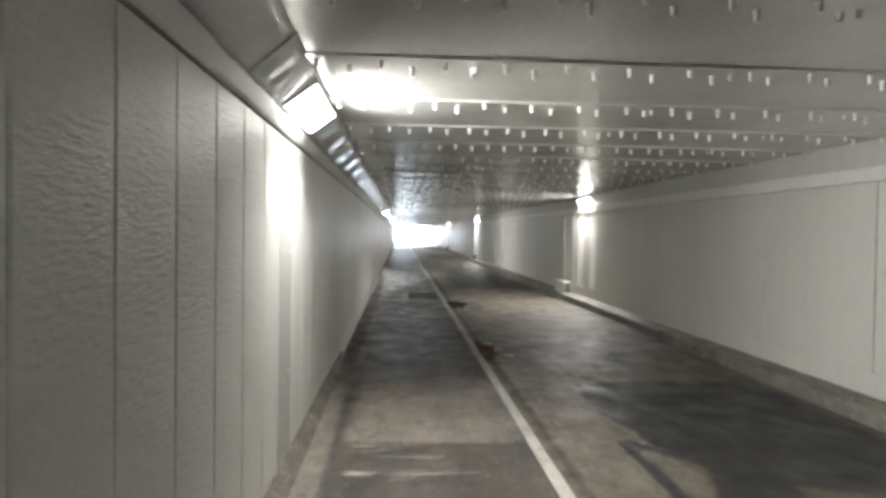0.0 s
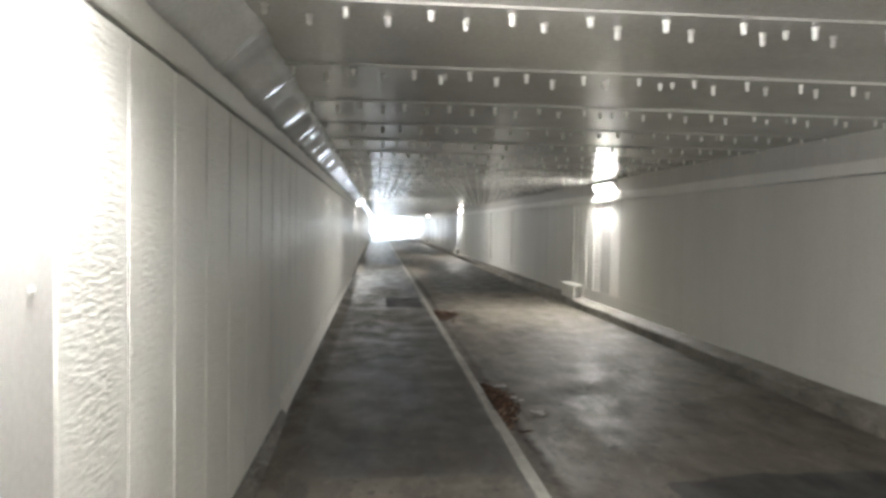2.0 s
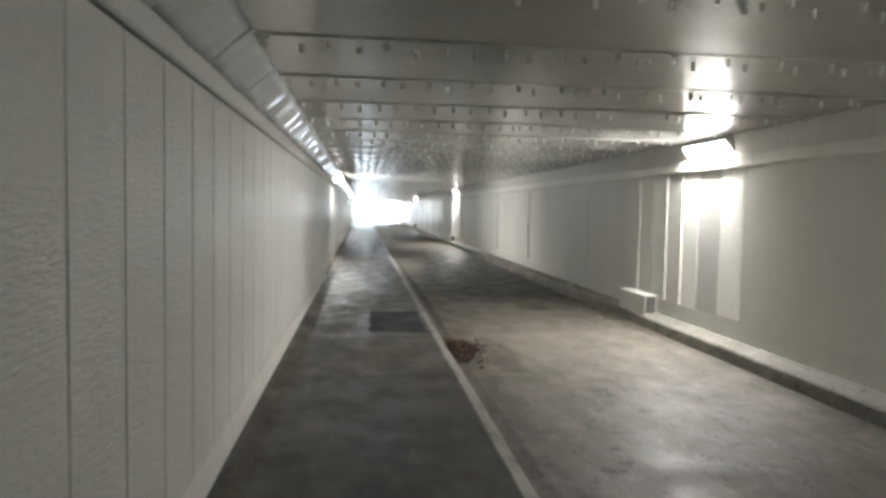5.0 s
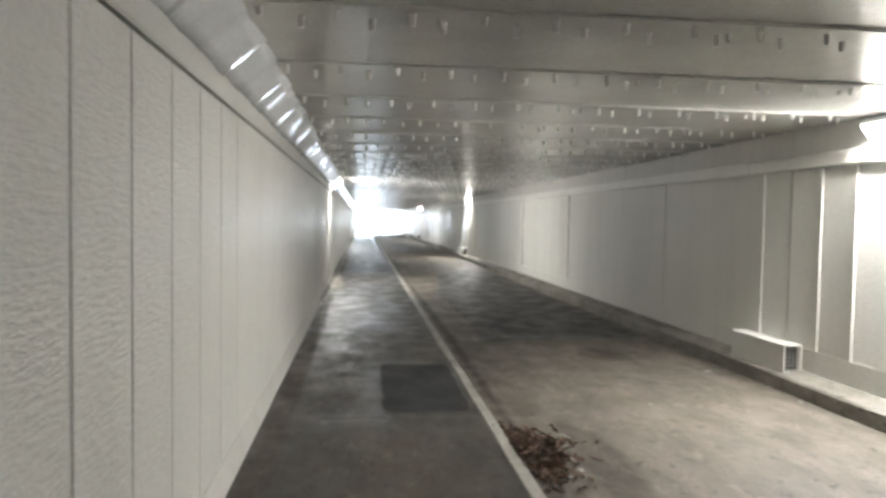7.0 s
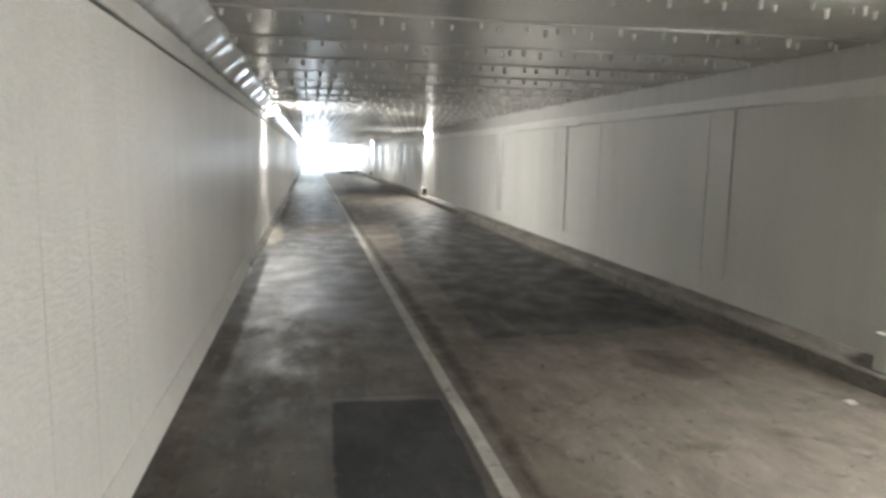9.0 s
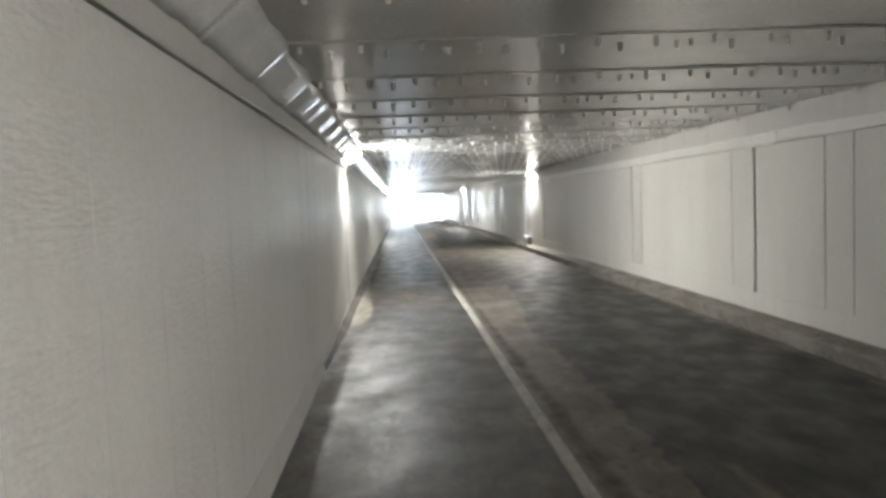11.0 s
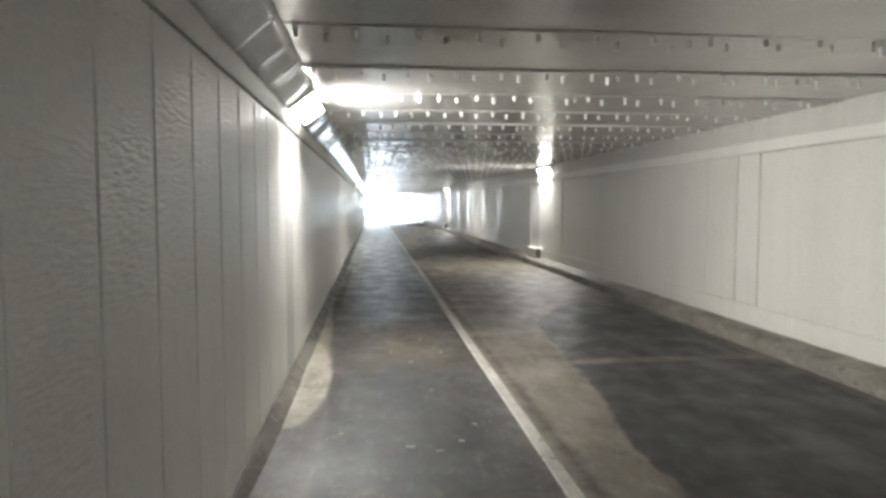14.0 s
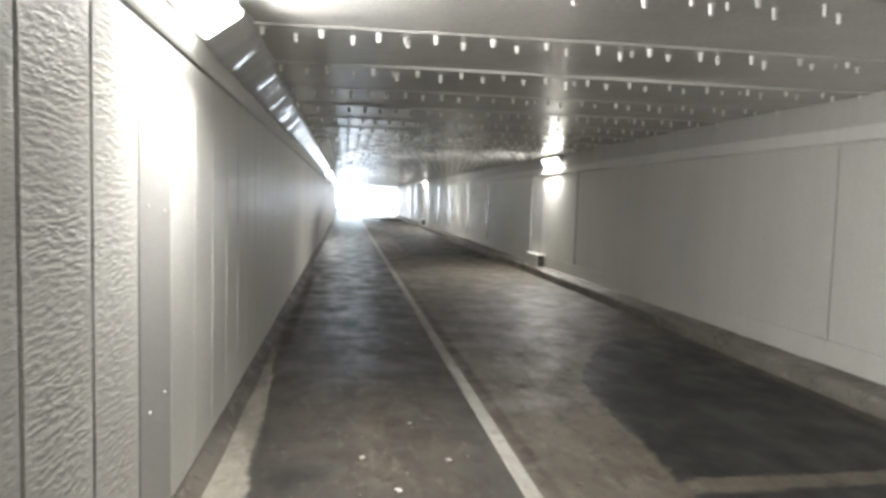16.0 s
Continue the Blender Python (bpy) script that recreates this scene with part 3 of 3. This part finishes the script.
# ---- outside: lost in glare, so ground and ramp walls are added ----
ground = tagged(link("ground", one_box(-400, 400, Y1 + 0.02, 900, -0.4, -0.05), SOIL), "pale open ground beyond the tunnel mouth", "ground", kind="structure")
for s, x0, x1 in (("left", -1.1, -0.8), ("right", 4.0, 4.3)):
    tagged(link("wall_ramp_" + s, prism([(x0, -0.3), (x0, 2.3), (x1, 2.3), (x1, -0.3)], Y1 + 0.03, Y1 + 16), KERB), "added retaining wall, unseen outside the tunnel", "wall", kind="structure")
# Floor outside: dark right, pale left, so sun and shade sit in the colours.
tagged(link("road_outside", one_box(0.96, 3.98, Y1 + 0.01, Y1 + 39, -0.3, -0.03), ASPHALT), "unseen road beyond the tunnel, coloured dark as its shaded half", "road", kind="structure")
tagged(link("pavement_outside", one_box(-0.78, 0.95, Y1 + 0.01, Y1 + 39, -0.3, 0.0), KERB), "unseen path beyond the tunnel, coloured pale as its sunlit half", "path", kind="structure")

# Emissive panel added for the overexposed daylight; glows more on its left half.
GLOW_PANEL, hn, hl, hb = material("daylight glow panel", 1.0)
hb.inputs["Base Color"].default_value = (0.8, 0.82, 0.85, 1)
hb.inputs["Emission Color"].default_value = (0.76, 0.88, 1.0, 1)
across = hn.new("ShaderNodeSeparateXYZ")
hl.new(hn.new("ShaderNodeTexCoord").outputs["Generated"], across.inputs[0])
glow_level = ramp(hn, hl, across.outputs[0], [(0.505, 4.5), (0.525, 1.3)])
hl.new(glow_level, hb.inputs["Emission Strength"])
tagged(link("backdrop", one_box(-40, 44, Y1 + 40, Y1 + 40.5, -0.1, 26), GLOW_PANEL), "glowing panel standing in for daylight, brighter on its left", "backdrop", kind="structure")

# ---- pieces of walls and kerbs ----


def shared_pieces(name, mesh_from, places, mat, parent):
    me = None
    for x, y, z in places:
        if me is None:
            ob = part(name, mesh_from, mat, parent)
            me = ob.data
        else:
            ob = new(name, me)
            ob.parent = parent
        ob.location = (x, y, z)


def chamfered(w, t, h, c, toward):
    """An upright panel: its face at x = 0 looks along toward x, with chamfered long edges."""
    s = toward
    bm = bmesh.new()
    prof = [(-s * t, 0.0), (-s * c, 0.0), (0.0, c), (0.0, w - c), (-s * c, w), (-s * t, w)]
    lo = [bm.verts.new((x, y, 0)) for x, y in prof]
    hi = [bm.verts.new((x, y, h)) for x, y in prof]
    for i in range(6):
        j = (i + 1) % 6
        bm.faces.new((lo[i], lo[j], hi[j], hi[i]))
    bm.faces.new(lo)
    bm.faces.new(hi)
    bmesh.ops.recalc_face_normals(bm, faces=bm.faces)
    return bm


G = 0.010
n_left = range(int((Y0 - 3.93) / PANEL), int((Y1 - 3.93) / PANEL))
flat = [0, 46, 92]
left = [(n, 3.93 + n * PANEL) for n in n_left]
filled = [(n, y) for n, y in left if 13.6 < y < 20.5 or y > 32]
shared_pieces("panel", chamfered(PANEL - G, 0.03, 1.968, 0.006, 1), [(XL, y + G / 2, 0.0) for n, y in left if n not in flat and (n, y) not in filled], WALL_ROUGH, wall_left)
shared_pieces("panel", chamfered(PANEL - G, 0.03, 1.968, 0.006, 1), [(XL, y + G / 2, 0.0) for n, y in left if n in flat], BOARD, wall_left)
shared_pieces("panel", chamfered(PANEL - 0.002, 0.03, 1.968, 0.0015, 1), [(XL, y + 0.001, 0.0) for n, y in filled if n not in flat], WALL_ROUGH, wall_left)

JOINTS = [-11.98, -8.0, -5.6, -3.1, -0.4, 2.6, 5.40, 6.73, 7.12, 10.67, 13.46, 13.92, 14.38, 14.79, 15.20, 15.62, 16.04, 18.20, 18.60, 20.75, 21.15, 22.40, 22.88, 25.86, 26.30, 27.0, 31.4, 33.2, 35.2, 36.0, 40.3, 40.7, 43.4, 43.75, 47.3, 47.7, 50.5, 51.0, 54.2, 54.6, 56.2, 60.0, 60.6, 64.0, 64.5, 68.0, 71.2, 74.98]
ROUGH_PANELS, GLOSS_PANELS = (13.46, 14.38), (25.86, 35.2, 40.3, 43.4, 47.3, 50.5, 54.2, 60.0, 64.0)
for a, b in zip(JOINTS, JOINTS[1:]):
    coat_of = WALL_ROUGH if a in ROUGH_PANELS else BOARD if a == 13.92 else WALL_GLOSS if a in GLOSS_PANELS else WALL_SMOOTH
    ob = part("panel", chamfered(b - a - 0.016, 0.03, 1.563, 0.007, -1), coat_of, wall_right)
    ob.location = (XR + (-0.012 if a == 18.20 else random.uniform(-0.003, 0.003)), a + 0.008, 0.333)
    ob.rotation_euler = (0, 0, random.uniform(-0.014, 0.014) / max(1.0, b - a))
for a, b in zip(JOINTS[::3], JOINTS[3::3] + JOINTS[-1:]):
    if b > a:
        ob = part("foot_panel", chamfered(b - a - 0.002, 0.03, 0.28, 0.002, -1), WALL_SMOOTH, wall_right)
        ob.location = (XR, a + 0.001, 0.05)

for y in (14.79, 15.20, 16.04, 25.86, 26.30):
    part('cover_strip', prism([(XR + 0.02, 0.335), (XR - 0.012, 0.335), (XR - 0.012, 1.895), (XR + 0.02, 1.895)], y - 0.012, y + 0.012), WALL_GLOSS, wall_right)

rng = random.Random(21)
y = Y0
k = 0
while y < Y1 - 0.2:
    L = min(1.83, Y1 - y)
    part("kerb_stone", prism([(KX0, -0.2), (KX0, 0.001), (KX0 + 0.006, 0.008), (KX1 - 0.008, 0.008), (KX1, -0.002), (KX1, -0.2)], y + 0.004, y + L - 0.004, 6, 0.0022, k), KERB, kerb)
    part("ledge_stone", prism([(3.672, -0.2), (3.665, 0.085), (3.68, 0.10), (3.75, 0.106), (3.90, 0.135), (3.90, -0.2)], y + 0.003, y + L - 0.003, 6, 0.004, 100 + k), LEDGE, ledge_right)
    y += L
    k += 1

y, k = Y0, 0
while y < Y1 - 0.1:
    L = min(0.932, Y1 - y)
    bm = bmesh.new()
    m = 26
    rows = []
    p1, p2, p3 = rng.uniform(0, 6.3), rng.uniform(0, 6.3), rng.uniform(-0.12, 0.12)
    for i in range(m + 1):
        yy = y + L * i / m + (0.015 if i == m else 0)
        lap = 0.006 * i / m
        flatness = 1.0 if y < 25 else 0.5 if y < 29.5 else 0.12
        row = []
        for c in range(5):
            t = c / 4
            w = flatness * 0.0062 * math.sin(8.6 * (yy + p3 * t) + p1) + 0.0012 * math.sin(24 * (yy - 0.08 * t) + p2)
            row.append(bm.verts.new((-0.626 + 0.203 * t + 0.66 * w, yy, 2.076 + 0.178 * t - 0.75 * w - lap)))
        rows.append(row)
    for a, b in zip(rows, rows[1:]):
        for i in range(4):
            bm.faces.new((a[i], a[i + 1], b[i + 1], b[i])).smooth = True
    ext = bmesh.ops.extrude_face_region(bm, geom=list(bm.faces))
    bmesh.ops.translate(bm, vec=(-0.004, 0, 0.005), verts=[v for v in ext["geom"] if isinstance(v, bmesh.types.BMVert)])
    bmesh.ops.recalc_face_normals(bm, faces=bm.faces)
    part("sheet", bm, GALV, sheets)
    y += L
    k += 1

# ---- screws that hold the flat boards ----


def screw_head(r=0.011):
    bm = bmesh.new()
    bmesh.ops.create_cone(bm, cap_ends=True, segments=8, radius1=r, radius2=r * 0.6, depth=0.008, matrix=Matrix.Rotation(radians(90), 4, "Y"))
    return bm


shared_pieces("screw", screw_head(), [(XL + 0.004, 3.93 + n * PANEL + u, z) for n in (0, 46) for u, z in ((0.10, 1.32), (0.34, 1.30), (0.12, 0.55), (0.33, 0.57), (0.22, 1.78))], BOLT, wall_left)

# ---- chips and grit on the worn path ----


def grit(x0, x1, y0, y1, count, seed):
    rng = random.Random(seed)
    bm = bmesh.new()
    for k in range(count):
        x, y, r = rng.uniform(x0, x1), rng.uniform(y0, y1), rng.choice((0.003, 0.004, 0.005, 0.007, 0.010))
        base = [bm.verts.new((x + r * rng.uniform(0.6, 1.3) * math.cos(a), y + r * rng.uniform(0.8, 1.8) * math.sin(a), 0.0035)) for a in (0, 1.3, 2.5, 3.8, 5.0)]
        tip = bm.verts.new((x + r * 0.2, y, 0.0035 + r * 0.7))
        for i in range(5):
            bm.faces.new((base[i], base[(i + 1) % 5], tip))
    return bm


for i, (box_of, count) in enumerate((((-0.3, 0.85, 22.4, 28.0), 130), ((-0.3, 0.85, 12.5, 18.5), 60), ((-0.3, 0.8, 3.6, 4.8), 40), ((1.1, 3.5, 13.0, 17.4), 50))):
    ob = link("grit", grit(*box_of, count, 300 + i), GRIT)
    if box_of[0] > 1:
        ob.location.z = ZROAD + 0.003
    tagged(ob, "pale grit and chips scattered on the floor", "grit", kind="stuff")
